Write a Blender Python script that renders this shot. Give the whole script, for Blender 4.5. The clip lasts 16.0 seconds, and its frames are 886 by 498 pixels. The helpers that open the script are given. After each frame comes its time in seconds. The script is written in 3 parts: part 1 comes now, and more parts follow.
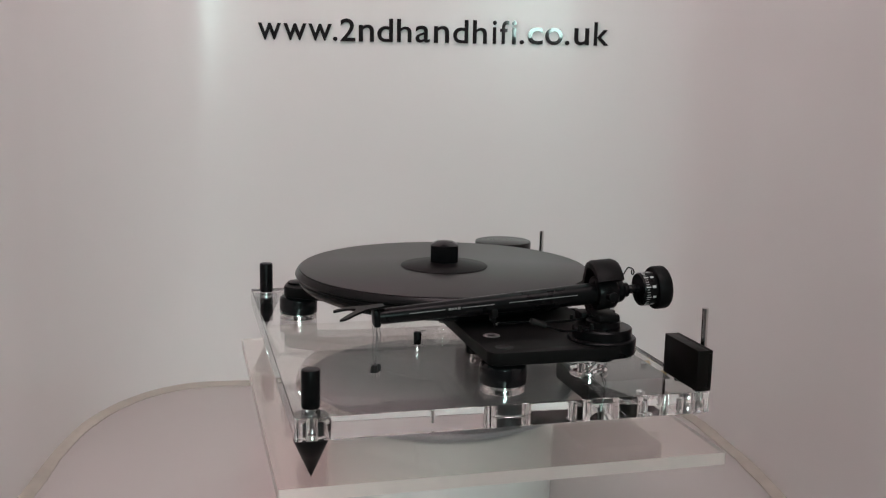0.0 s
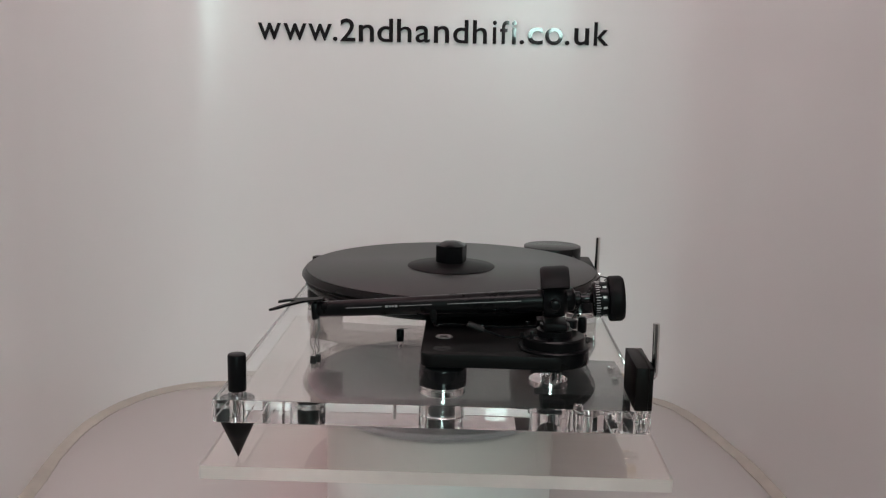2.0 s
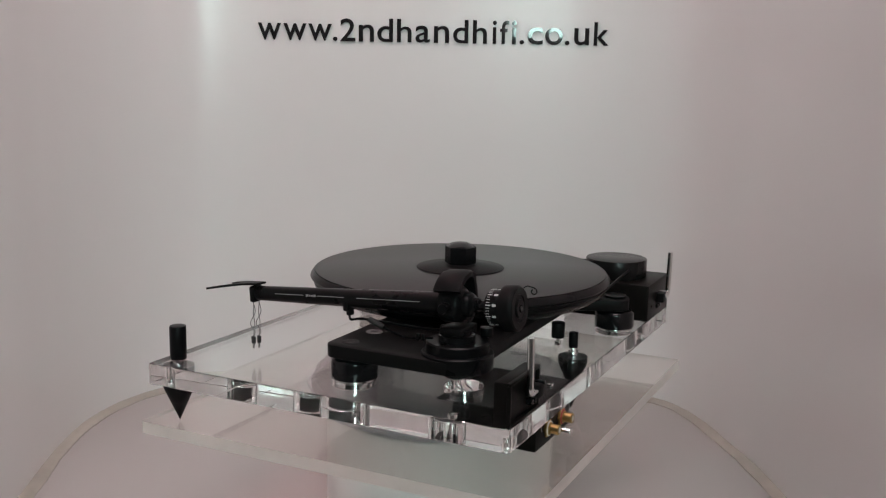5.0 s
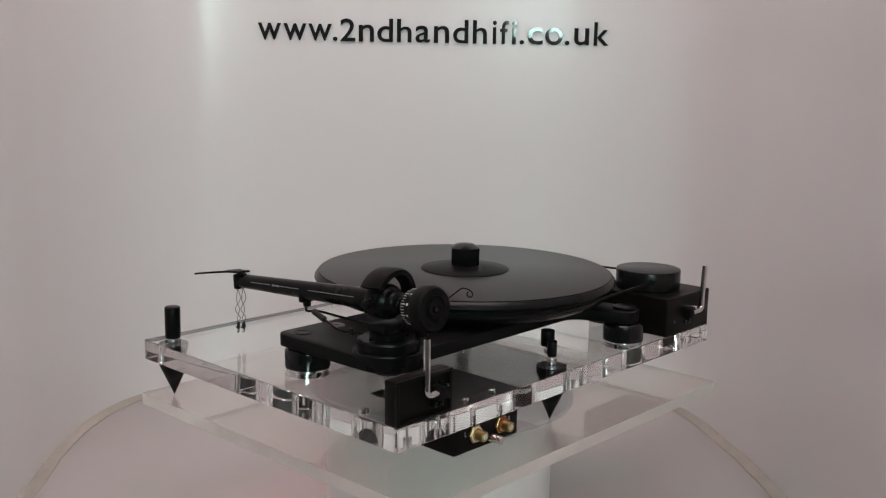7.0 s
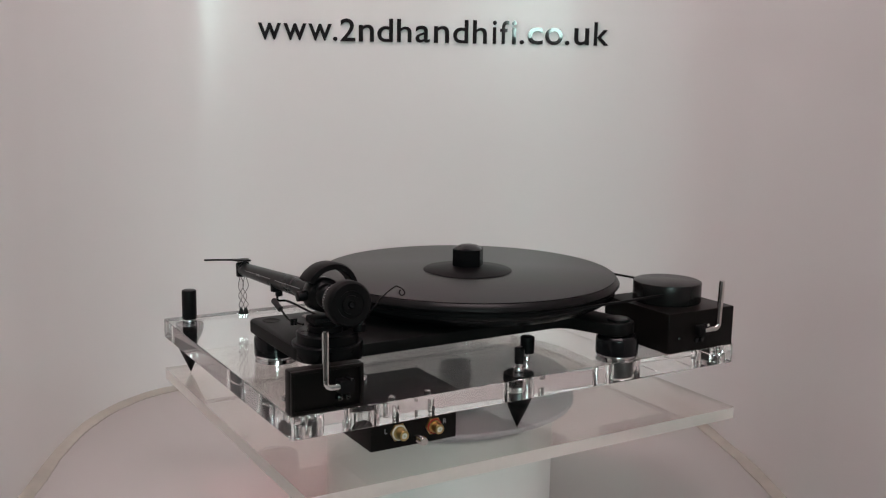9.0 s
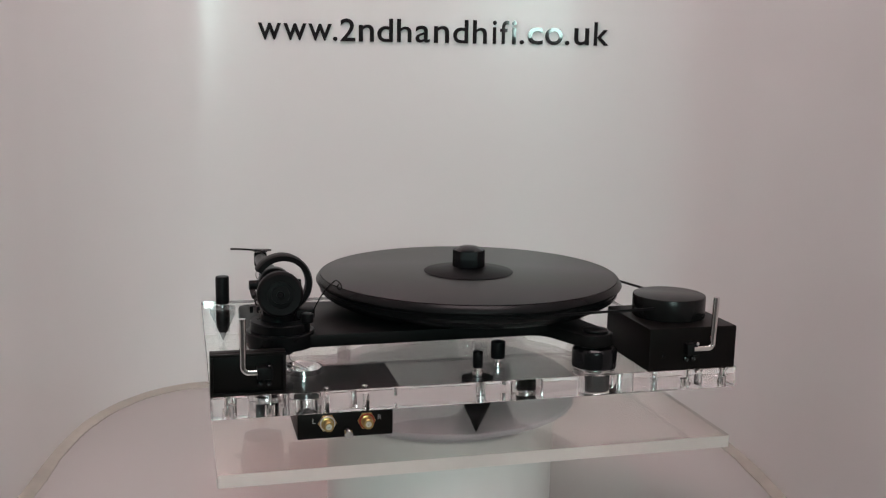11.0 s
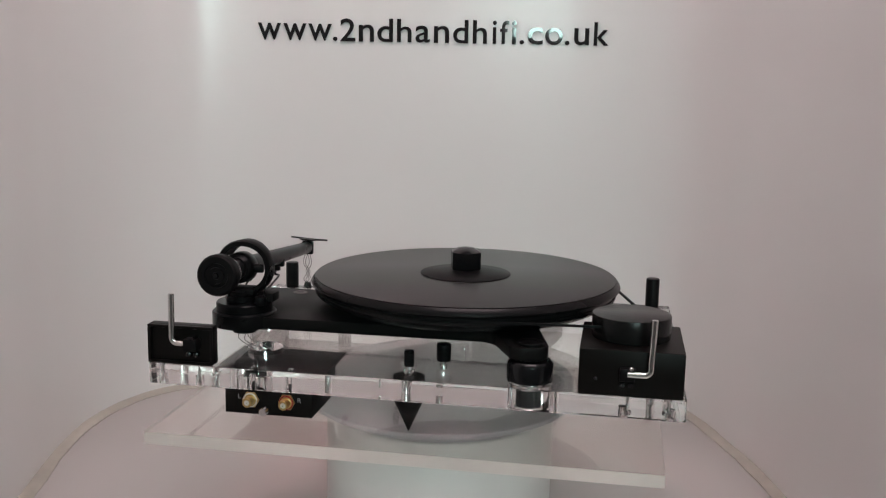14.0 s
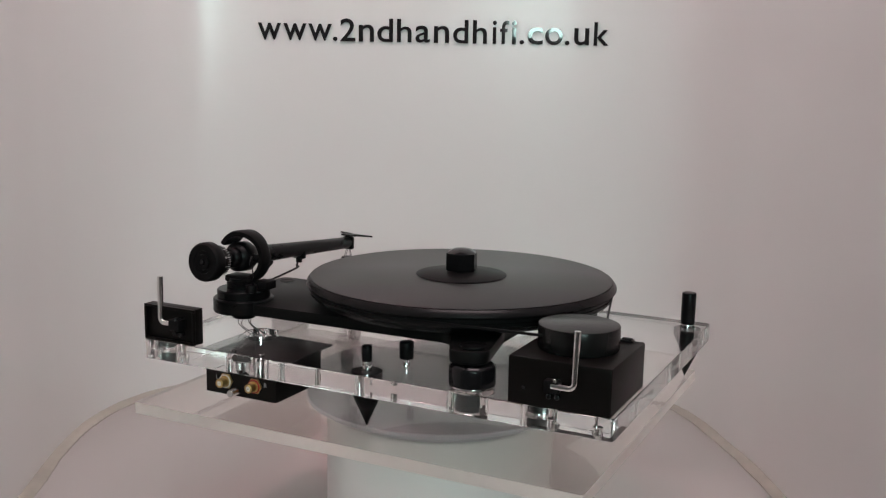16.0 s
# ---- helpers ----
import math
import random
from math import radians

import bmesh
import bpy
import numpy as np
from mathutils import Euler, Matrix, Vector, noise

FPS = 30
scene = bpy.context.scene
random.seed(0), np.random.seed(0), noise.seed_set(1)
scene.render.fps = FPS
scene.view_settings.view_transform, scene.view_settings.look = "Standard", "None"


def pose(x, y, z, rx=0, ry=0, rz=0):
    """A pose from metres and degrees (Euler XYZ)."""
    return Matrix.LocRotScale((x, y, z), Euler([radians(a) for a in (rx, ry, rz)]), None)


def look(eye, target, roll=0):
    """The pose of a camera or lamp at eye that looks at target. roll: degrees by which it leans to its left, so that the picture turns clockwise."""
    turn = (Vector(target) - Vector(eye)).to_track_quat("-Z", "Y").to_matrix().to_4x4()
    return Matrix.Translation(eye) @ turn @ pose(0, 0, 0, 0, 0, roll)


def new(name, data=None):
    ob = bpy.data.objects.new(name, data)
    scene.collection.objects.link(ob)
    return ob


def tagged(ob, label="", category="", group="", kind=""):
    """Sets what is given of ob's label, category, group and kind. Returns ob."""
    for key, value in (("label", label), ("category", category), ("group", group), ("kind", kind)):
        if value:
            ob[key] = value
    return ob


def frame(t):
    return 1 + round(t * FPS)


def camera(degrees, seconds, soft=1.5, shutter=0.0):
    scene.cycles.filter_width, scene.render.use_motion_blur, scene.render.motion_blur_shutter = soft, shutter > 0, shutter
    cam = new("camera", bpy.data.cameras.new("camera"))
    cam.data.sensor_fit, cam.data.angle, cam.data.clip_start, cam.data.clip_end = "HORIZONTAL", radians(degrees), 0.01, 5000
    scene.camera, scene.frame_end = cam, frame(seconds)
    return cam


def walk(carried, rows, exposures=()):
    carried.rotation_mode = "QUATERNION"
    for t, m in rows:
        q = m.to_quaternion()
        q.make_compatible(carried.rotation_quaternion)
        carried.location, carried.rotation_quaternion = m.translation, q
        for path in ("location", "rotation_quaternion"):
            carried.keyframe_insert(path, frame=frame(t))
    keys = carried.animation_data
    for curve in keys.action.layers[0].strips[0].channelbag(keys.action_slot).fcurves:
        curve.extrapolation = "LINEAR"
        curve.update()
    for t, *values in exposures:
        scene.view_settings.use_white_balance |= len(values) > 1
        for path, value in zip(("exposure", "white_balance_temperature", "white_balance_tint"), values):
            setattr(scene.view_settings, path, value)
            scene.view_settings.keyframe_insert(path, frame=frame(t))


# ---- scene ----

# ---------------------------------------------------------------- camera
cam = camera(47.46, 16.0, soft=1.2)
EYE = (0.0, -1.0, 0.45)
AIM = (0.0, -1.0 + math.cos(radians(9.957)), 0.45 - math.sin(radians(9.957)))
walk(cam, [(0.0, look(EYE, AIM, 1.09)), (16.0, look(EYE, AIM, 1.09))],
     exposures=[(0.0, -0.02, 6590, 20.0), (2.0, -0.06, 6590, 20.0), (4.0, -0.09, 6590, 20.0), (6.5, -0.05, 6590, 20.0), (9.0, -0.02, 6590, 20.0),
                (12.5, 0.01, 6590, 20.0), (16.0, 0.02, 6590, 20.0)])

TURN_START, TURN_RATE = -75.28, -8.1882     # degrees, degrees a second
PLATE_TOP = 0.1322                          # height of the turning acrylic plate

# ---------------------------------------------------------------- light
# light is followed through the many inner reflections of the thick acrylic
scene.cycles.max_bounces, scene.cycles.glossy_bounces, scene.cycles.transmission_bounces = 32, 24, 24

world = bpy.data.worlds.new("world")
scene.world = world
world.use_nodes = True
nt = world.node_tree
sky = nt.nodes.new("ShaderNodeTexSky")
sky.sky_type, sky.sun_disc = "NISHITA", False
sky.sun_elevation, sky.sun_rotation = radians(35), radians(140)
nt.nodes["Background"].inputs["Strength"].default_value = 0.1
nt.links.new(sky.outputs["Color"], nt.nodes["Background"].inputs["Color"])


def area_lamp(name, at, to, sx, sy, watts, color):
    data = bpy.data.lights.new(name, "AREA")
    data.shape, data.size, data.size_y, data.energy, data.color = "RECTANGLE", sx, sy, watts, color
    ob = new(name, data)
    ob.matrix_world = look(at, to)
    return ob


area_lamp("window_daylight", (0.33, -2.99, 0.97), (0.33, 0.0, 0.97), 0.62, 0.70, 17, (0.70, 1.0, 0.93))
# warm fill from overhead, added for even light; its panel is out of view
area_lamp("ceiling_fill_light", (0.12, -0.75, 1.735), (0.12, -0.6, 0.0), 1.1, 0.5, 5.6, (1.0, 0.66, 0.70))
# two added fills over the booth: pink tints the left, greenish the right
area_lamp("booth_fill_light", (-0.28, 0.12, 1.17), (-0.28, 0.12, 0.0), 0.10, 0.10, 1.1, (1.0, 0.57, 0.59))
area_lamp("booth_fill_light", (0.20, 0.12, 1.17), (0.2, 0.12, 0.0), 0.10, 0.10, 0.34, (0.72, 1.0, 0.91))


# ---------------------------------------------------------------- materials
def material(name, color, rough=0.5, metal=0.0, vary=0.0, scale=40.0, bump=0.0, bump_scale=400.0, rough_vary=0.0,
             coat=0.0, coat_rough=0.12, specular=0.5, transmission=0.0, ior=1.45):
    m = bpy.data.materials.new(name)
    m.use_nodes = True
    t = m.node_tree
    b = t.nodes["Principled BSDF"]
    b.inputs["Base Color"].default_value = (*color, 1)
    b.inputs["Roughness"].default_value = rough
    b.inputs["Metallic"].default_value = metal
    b.inputs["Coat Weight"].default_value = coat
    b.inputs["Coat Roughness"].default_value = coat_rough
    b.inputs["Specular IOR Level"].default_value = specular
    b.inputs["Transmission Weight"].default_value = transmission
    b.inputs["IOR"].default_value = ior
    coord = t.nodes.new("ShaderNodeTexCoord")
    if vary or rough_vary:
        n1 = t.nodes.new("ShaderNodeTexNoise")
        n1.inputs["Scale"].default_value, n1.inputs["Detail"].default_value = scale, 6
        n2 = t.nodes.new("ShaderNodeTexNoise")
        n2.inputs["Scale"].default_value, n2.inputs["Detail"].default_value = scale * 0.12, 3
        add = t.nodes.new("ShaderNodeMath")
        add.operation = "ADD"
        t.links.new(coord.outputs["Object"], n1.inputs["Vector"])
        t.links.new(coord.outputs["Object"], n2.inputs["Vector"])
        t.links.new(n1.outputs["Fac"], add.inputs[0])
        t.links.new(n2.outputs["Fac"], add.inputs[1])
        if vary:
            r = t.nodes.new("ShaderNodeMapRange")
            r.inputs[1].default_value, r.inputs[2].default_value = 0.6, 1.4
            r.inputs[3].default_value, r.inputs[4].default_value = 1 - vary, 1 + vary
            mul = t.nodes.new("ShaderNodeVectorMath")
            mul.operation = "SCALE"
            mul.inputs[0].default_value = color
            t.links.new(add.outputs[0], r.inputs[0])
            t.links.new(r.outputs[0], mul.inputs["Scale"])
            t.links.new(mul.outputs[0], b.inputs["Base Color"])
        if rough_vary:
            r = t.nodes.new("ShaderNodeMapRange")
            r.inputs[1].default_value, r.inputs[2].default_value = 0.6, 1.4
            r.inputs[3].default_value, r.inputs[4].default_value = max(0, rough - rough_vary), rough + rough_vary
            t.links.new(add.outputs[0], r.inputs[0])
            t.links.new(r.outputs[0], b.inputs["Roughness"])
    if bump:
        n3 = t.nodes.new("ShaderNodeTexNoise")
        n3.inputs["Scale"].default_value, n3.inputs["Detail"].default_value = bump_scale, 4
        bp = t.nodes.new("ShaderNodeBump")
        bp.inputs["Strength"].default_value, bp.inputs["Distance"].default_value = bump, 0.0004
        t.links.new(coord.outputs["Object"], n3.inputs["Vector"])
        t.links.new(n3.outputs["Fac"], bp.inputs["Height"])
        t.links.new(bp.outputs["Normal"], b.inputs["Normal"])
    return m


def glow(name, color, strength):
    m = material(name, color, 0.6)
    b = m.node_tree.nodes["Principled BSDF"]
    b.inputs["Emission Color"].default_value = (*color, 1)
    b.inputs["Emission Strength"].default_value = strength
    return m


ACRYLIC = material("clear_acrylic", (0.95, 0.955, 0.95), 0.0, transmission=1.0, ior=1.49)
EDGE = material("polished_acrylic_edge", (0.985, 0.98, 0.975), 0.008, transmission=1.0, ior=1.49)
UNDER = material("plinth_underside", (0.985, 0.98, 0.975), 0.0, transmission=1.0, ior=1.49)
PLATE = material("clear_plate_acrylic", (0.97, 0.93, 0.905), 0.0, transmission=1.0, ior=1.49)
FROST = material("scuffed_plate_underside", (0.97, 0.91, 0.875), 0.10, transmission=0.95, ior=1.49)
SAWN = material("sawn_acrylic_edge", (0.95, 0.88, 0.83), 0.35, vary=0.06, scale=60, bump=0.15, bump_scale=300, transmission=0.55, ior=1.4)
MAT = material("black_platter_mat", (0.019, 0.018, 0.018), 0.37, vary=0.08, scale=60, bump=0.10, bump_scale=900)
RIM = material("black_platter_edge", (0.009, 0.0085, 0.009), 0.27, vary=0.1, scale=50, specular=0.2)
BOARD = material("black_lacquered_board", (0.008, 0.0078, 0.0078), 0.40, vary=0.15, scale=50, bump=0.12, bump_scale=700, specular=0.09)
MATT = material("matt_black_plastic", (0.006, 0.0056, 0.006), 0.46, vary=0.15, scale=70, bump=0.15, bump_scale=900, specular=0.13)
COVER = material("satin_black_cover", (0.010, 0.0097, 0.0097), 0.26, vary=0.1, scale=60, bump=0.05, bump_scale=900, specular=0.3)
SATIN = material("satin_black_metal", (0.005, 0.005, 0.0055), 0.30, specular=0.16, vary=0.1, scale=60, rough_vary=0.06, bump=0.06, bump_scale=800)
GLOSS = material("gloss_black_metal", (0.007, 0.007, 0.008), 0.16, vary=0.1, scale=60, rough_vary=0.04, specular=0.35)
BROWN = material("black_brown_box_paint", (0.006, 0.0048, 0.0044), 0.40, vary=0.15, scale=50, bump=0.1, bump_scale=700, specular=0.13)
CHROME = material("polished_steel", (0.72, 0.71, 0.70), 0.12, 1.0, vary=0.05, scale=90, rough_vary=0.05)
GOLD = material("gold_plated_brass", (0.52, 0.36, 0.14), 0.3, 1.0, vary=0.06, scale=120, rough_vary=0.05)
RED = material("red_plastic", (0.35, 0.03, 0.02), 0.4)
IVORY = material("ivory_plastic", (0.72, 0.68, 0.58), 0.4, vary=0.05)
PRINT = material("white_print", (0.62, 0.62, 0.61), 0.5)
GREYPRINT = material("grey_print", (0.30, 0.30, 0.30), 0.5)
RUBBER = material("black_rubber", (0.012, 0.012, 0.012), 0.6, bump=0.1)
WIRE = material("grey_wire", (0.16, 0.15, 0.15), 0.45)
WALL = material("white_booth_sheet", (0.78, 0.765, 0.755), 0.34, vary=0.012, scale=5, coat=0.6, coat_rough=0.2)
FLOOR = material("white_booth_base", (0.515, 0.49, 0.476), 0.38, vary=0.03, scale=12, bump=0.06, bump_scale=120, rough_vary=0.06)
SEAL = material("beige_sealant", (0.45, 0.42, 0.37), 0.5, vary=0.15, scale=30, bump=0.3, bump_scale=90)
STAND = material("white_stand_paint", (0.80, 0.79, 0.77), 0.35, vary=0.03, scale=20)
STANDTOP = material("grey_stand_pad", (0.36, 0.36, 0.39), 0.6, vary=0.06, scale=40)
LETTER = material("gloss_black_vinyl", (0.012, 0.012, 0.013), 0.03, bump=0.03, bump_scale=60, specular=1.0)
ROOM = material("room_paint", (0.42, 0.41, 0.40), 0.7, vary=0.05, scale=5, bump=0.1, bump_scale=200)
ROOMFLOOR = material("room_carpet", (0.10, 0.095, 0.09), 0.9, vary=0.2, scale=30)
CEIL = material("ceiling_paint", (0.70, 0.69, 0.68), 0.8, vary=0.03, scale=6)
FRAME = material("white_frame_paint", (0.75, 0.75, 0.74), 0.4, vary=0.03)
TABLE = material("table_laminate", (0.45, 0.43, 0.41), 0.5, vary=0.06, scale=10)
# glow of the added ceiling panel
PANEL_GLOW = glow("fill_panel_diffuser", (1.0, 0.95, 0.92), 5.0)
OUTSIDE = glow("bright_outdoors", (0.50, 1.0, 0.86), 3.0)


# ---------------------------------------------------------------- mesh helpers
def thing(name, at, label, category, group="", kind=""):
    ob = new(name)
    ob.empty_display_size = 0.05
    ob.location = at
    return tagged(ob, label, category, group, kind)


def part(name, bm, mats, parent=None, label="", smooth=40):
    """One mesh object; a part of a top-level thing keeps its place in the world plan."""
    mesh = bpy.data.meshes.new(name)
    bm.normal_update()
    bm.to_mesh(mesh)
    bm.free()
    for m in (mats if isinstance(mats, (list, tuple)) else [mats]):
        mesh.materials.append(m)
    if smooth:
        mesh.polygons.foreach_set("use_smooth", [True] * len(mesh.polygons))
        mesh.set_sharp_from_angle(angle=radians(smooth))
    ob = new(name, mesh)
    if parent is not None:
        ob.parent = parent
        if parent.parent is None:
            ob.location = -parent.location
    if label:
        tagged(ob, label)
    return ob


def add_box(bm, x0, x1, y0, y1, z0, z1, bevel=0.0, seg=2, mat=0):
    r = bmesh.ops.create_cube(bm, size=1.0)
    vs = r["verts"]
    for v in vs:
        v.co = ((x0 + x1) / 2 + v.co.x * (x1 - x0), (y0 + y1) / 2 + v.co.y * (y1 - y0), (z0 + z1) / 2 + v.co.z * (z1 - z0))
    faces = {f for v in vs for f in v.link_faces}
    for f in faces:
        f.material_index = mat
    if bevel:
        bmesh.ops.bevel(bm, geom=list({e for v in vs for e in v.link_edges}), offset=bevel, segments=seg, affect="EDGES", profile=0.5)
    return bm


def box(x0, x1, y0, y1, z0, z1, bevel=0.0, seg=2):
    return add_box(bmesh.new(), x0, x1, y0, y1, z0, z1, bevel, seg)


def add_lathe(bm, profile, at=(0, 0, 0), axis="z", seg=48, mat=0, turn=None, close=True):
    """Turns a profile of (radius, height) about an axis through at. turn: a rotation matrix instead of an axis."""
    rot = turn if turn is not None else {"z": Matrix.Identity(3), "y": Matrix.Rotation(radians(-90), 3, "X"),
                                         "x": Matrix.Rotation(radians(90), 3, "Y")}[axis]
    rings = []
    for r, h in profile:
        if r < 1e-7:
            rings.append([bm.verts.new(Vector(at) + rot @ Vector((0, 0, h)))])
        else:
            rings.append([bm.verts.new(Vector(at) + rot @ Vector((r * math.cos(2 * math.pi * i / seg), r * math.sin(2 * math.pi * i / seg), h)))
                          for i in range(seg)])
    for a, b in zip(rings, rings[1:]):
        for i in range(seg):
            j = (i + 1) % seg
            vs = [a[i % len(a)], a[j % len(a)], b[j % len(b)], b[i % len(b)]]
            vs = [v for k, v in enumerate(vs) if v not in vs[:k]]
            if len(vs) > 2:
                bm.faces.new(vs).material_index = mat
    if close:
        if len(rings[0]) > 1:
            bm.faces.new(list(reversed(rings[0]))).material_index = mat
        if len(rings[-1]) > 1:
            bm.faces.new(rings[-1]).material_index = mat
    return bm


def lathe(profile, at=(0, 0, 0), axis="z", seg=48, turn=None):
    bm = add_lathe(bmesh.new(), profile, at, axis, seg, 0, turn)
    bmesh.ops.recalc_face_normals(bm, faces=bm.faces)
    return bm


def drum(r, z0, z1, bevel=0.0008):
    """The profile of a round drum with softened edges."""
    return [(r - bevel, z0), (r - bevel * 0.3, z0 + bevel * 0.3), (r, z0 + bevel), (r, z1 - bevel), (r - bevel * 0.3, z1 - bevel * 0.3), (r - bevel, z1)]


def add_tube(bm, path, r, seg=12, mat=0):
    """A round bar along a path; r may be one radius or a list."""
    pts = [Vector(p) for p in path]
    radii = r if isinstance(r, (list, tuple)) else [r] * len(pts)
    side = None
    rings = []
    for i, p in enumerate(pts):
        d = (pts[min(i + 1, len(pts) - 1)] - pts[max(i - 1, 0)]).normalized()
        if side is None:
            side = d.orthogonal().normalized()
        side = (side - d * side.dot(d)).normalized()
        up = d.cross(side)
        rings.append([bm.verts.new(p + radii[i] * (math.cos(2 * math.pi * k / seg) * side + math.sin(2 * math.pi * k / seg) * up)) for k in range(seg)])
    for a, b in zip(rings, rings[1:]):
        for k in range(seg):
            bm.faces.new([a[k], a[(k + 1) % seg], b[(k + 1) % seg], b[k]]).material_index = mat
    bm.faces.new(list(reversed(rings[0]))).material_index = mat
    bm.faces.new(rings[-1]).material_index = mat
    return bm


def tube(path, r, seg=12):
    bm = add_tube(bmesh.new(), path, r, seg)
    bmesh.ops.recalc_face_normals(bm, faces=bm.faces)
    return bm


def smooth_path(points, steps=6):
    """A soft curve through the points."""
    pts = [Vector(p) for p in points]
    ends = [2 * pts[0] - pts[1]] + pts + [2 * pts[-1] - pts[-2]]
    out = []
    for i in range(1, len(ends) - 2):
        a, b, c, d = ends[i - 1:i + 3]
        for s in range(steps):
            t = s / steps
            out.append(0.5 * (2 * b + (c - a) * t + (2 * a - 5 * b + 4 * c - d) * t * t + (3 * b - a - 3 * c + d) * t ** 3))
    return out + [pts[-1]]


def rounded(corners, seg=8):
    """An outline with rounded corners; corners are (x, y, radius)."""
    out = []
    n = len(corners)
    for i, (x, y, r) in enumerate(corners):
        p = Vector((x, y))
        a = (Vector(corners[i - 1][:2]) - p).normalized()
        b = (Vector(corners[(i + 1) % n][:2]) - p).normalized()
        if r <= 0:
            out.append(p)
            continue
        half = a.angle(b) / 2
        cut = r / math.tan(half)
        c = p + (a + b).normalized() * (r / math.sin(half))
        s, e = p + a * cut - c, p + b * cut - c
        a0 = math.atan2(s.y, s.x)
        da = math.atan2(e.y, e.x) - a0
        da = (da + math.pi) % (2 * math.pi) - math.pi
        out += [c + r * Vector((math.cos(a0 + da * k / seg), math.sin(a0 + da * k / seg))) for k in range(seg + 1)]
    return out


def slab(outline, z0, z1, holes=(), bevel=0.0):
    """A slab with a plan outline and round holes (x, y, radius) through it."""
    bm = bmesh.new()

    def loop(points):
        vs = [bm.verts.new((x, y, z0)) for x, y in points]
        return [bm.edges.new((vs[i - 1], vs[i])) for i in range(len(vs))]
    edges = loop([(p[0], p[1]) for p in outline])
    for x, y, r in holes:
        edges += loop([(x + r * math.cos(2 * math.pi * k / 48), y + r * math.sin(2 * math.pi * k / 48)) for k in range(48)])
    bmesh.ops.triangle_fill(bm, edges=edges, use_beauty=True, use_dissolve=False)
    r = bmesh.ops.extrude_face_region(bm, geom=list(bm.faces))
    for v in r["geom"]:
        if isinstance(v, bmesh.types.BMVert):
            v.co.z = z1
    bmesh.ops.recalc_face_normals(bm, faces=bm.faces)
    if bevel:
        bm.normal_update()
        sharp = [e for e in bm.edges if len(e.link_faces) == 2 and e.calc_face_angle(0) > radians(60)]
        bmesh.ops.bevel(bm, geom=sharp, offset=bevel, segments=2, affect="EDGES", profile=0.5)
    return bm


# ---------------------------------------------------------------- the room round the booth
def build_room():
    x0, x1, y0, y1, z0, z1, w = -2.2, 2.2, -3.0, 1.6, -0.76, 1.78, 0.12
    ob = part("floor", box(x0 - w, x1 + w, y0 - w, y1 + w, z0 - 0.1, z0), ROOMFLOOR)
    tagged(ob, "dark grey carpet floor of the shop", "floor", kind="structure")
    ob = part("ceiling", box(x0 - w, x1 + w, y0 - w, y1 + w, z1, z1 + 0.1), CEIL)
    tagged(ob, "plain white painted ceiling", "ceiling", kind="structure")
    for name, b in (("wall_west", (x0 - w, x0, y0, y1, z0, z1)), ("wall_east", (x1, x1 + w, y0, y1, z0, z1)),
                    ("wall_north", (x0 - w, x1 + w, y1, y1 + w, z0, z1))):
        tagged(part(name, box(*b), ROOM), "plain grey painted shop wall", "wall", kind="structure")
    # the wall behind the camera, with a window opening
    a0, a1, c0, c1 = -0.03, 0.69, 0.57, 1.37
    bm = bmesh.new()
    for b in ((x0 - w, a0, z0, z1), (a1, x1 + w, z0, z1), (a0, a1, z0, c0), (a0, a1, c1, z1)):
        add_box(bm, b[0], b[1], y0 - w, y0, b[2], b[3])
    tagged(part("wall_south", bm, ROOM), "plain grey painted shop wall with a window", "wall", kind="structure")
    win = thing("window_1", (0.30, y0, c0), "white framed window with four panes, bright daylight behind", "window", kind="structure")
    bm = bmesh.new()
    for b in ((a0, a1, c0, c0 + 0.05), (a0, a1, c1 - 0.05, c1), (a0, a0 + 0.05, c0 + 0.05, c1 - 0.05), (a1 - 0.05, a1, c0 + 0.05, c1 - 0.05),
              (0.285, 0.315, c0 + 0.05, c1 - 0.05), (a0 + 0.05, 0.285, 0.955, 0.985), (0.315, a1 - 0.05, 0.955, 0.985)):
        add_box(bm, b[0], b[1], y0 - 0.07, y0 - 0.02, b[2], b[3], 0.004)
    part("window_frame", bm, FRAME, win)
    tagged(part("backdrop", box(a0 - 0.6, a1 + 0.6, y0 - 0.62, y0 - 0.60, c0 - 0.6, c1 + 0.6), OUTSIDE), "bright overcast outdoors beyond the window", "sky", kind="structure")
    # unseen panel, added to stand for the overhead fill
    lamp = thing("added_ceiling_panel", (0.12, -0.75, z1), "white rectangular ceiling light panel, unseen, added to light the booth", "lamp")
    part("frame", box(-0.48, 0.72, -1.05, -0.45, z1 - 0.035, z1, 0.004), FRAME, lamp)
    part("diffuser", box(-0.44, 0.68, -1.01, -0.49, z1 - 0.0375, z1 - 0.034), PANEL_GLOW, lamp)
    table = thing("table", (-0.03, 0.0, z0), "grey laminate table carrying the white display booth", "table")
    part("tabletop", box(-0.75, 0.70, -0.62, 0.62, -0.04, -0.008, 0.004), TABLE, table)
    for x, y in ((-0.7, -0.57), (0.65, -0.57), (-0.7, 0.57), (0.65, 0.57)):
        part("leg", box(x - 0.025, x + 0.025, y - 0.025, y + 0.025, z0, -0.041, 0.003), TABLE, table)


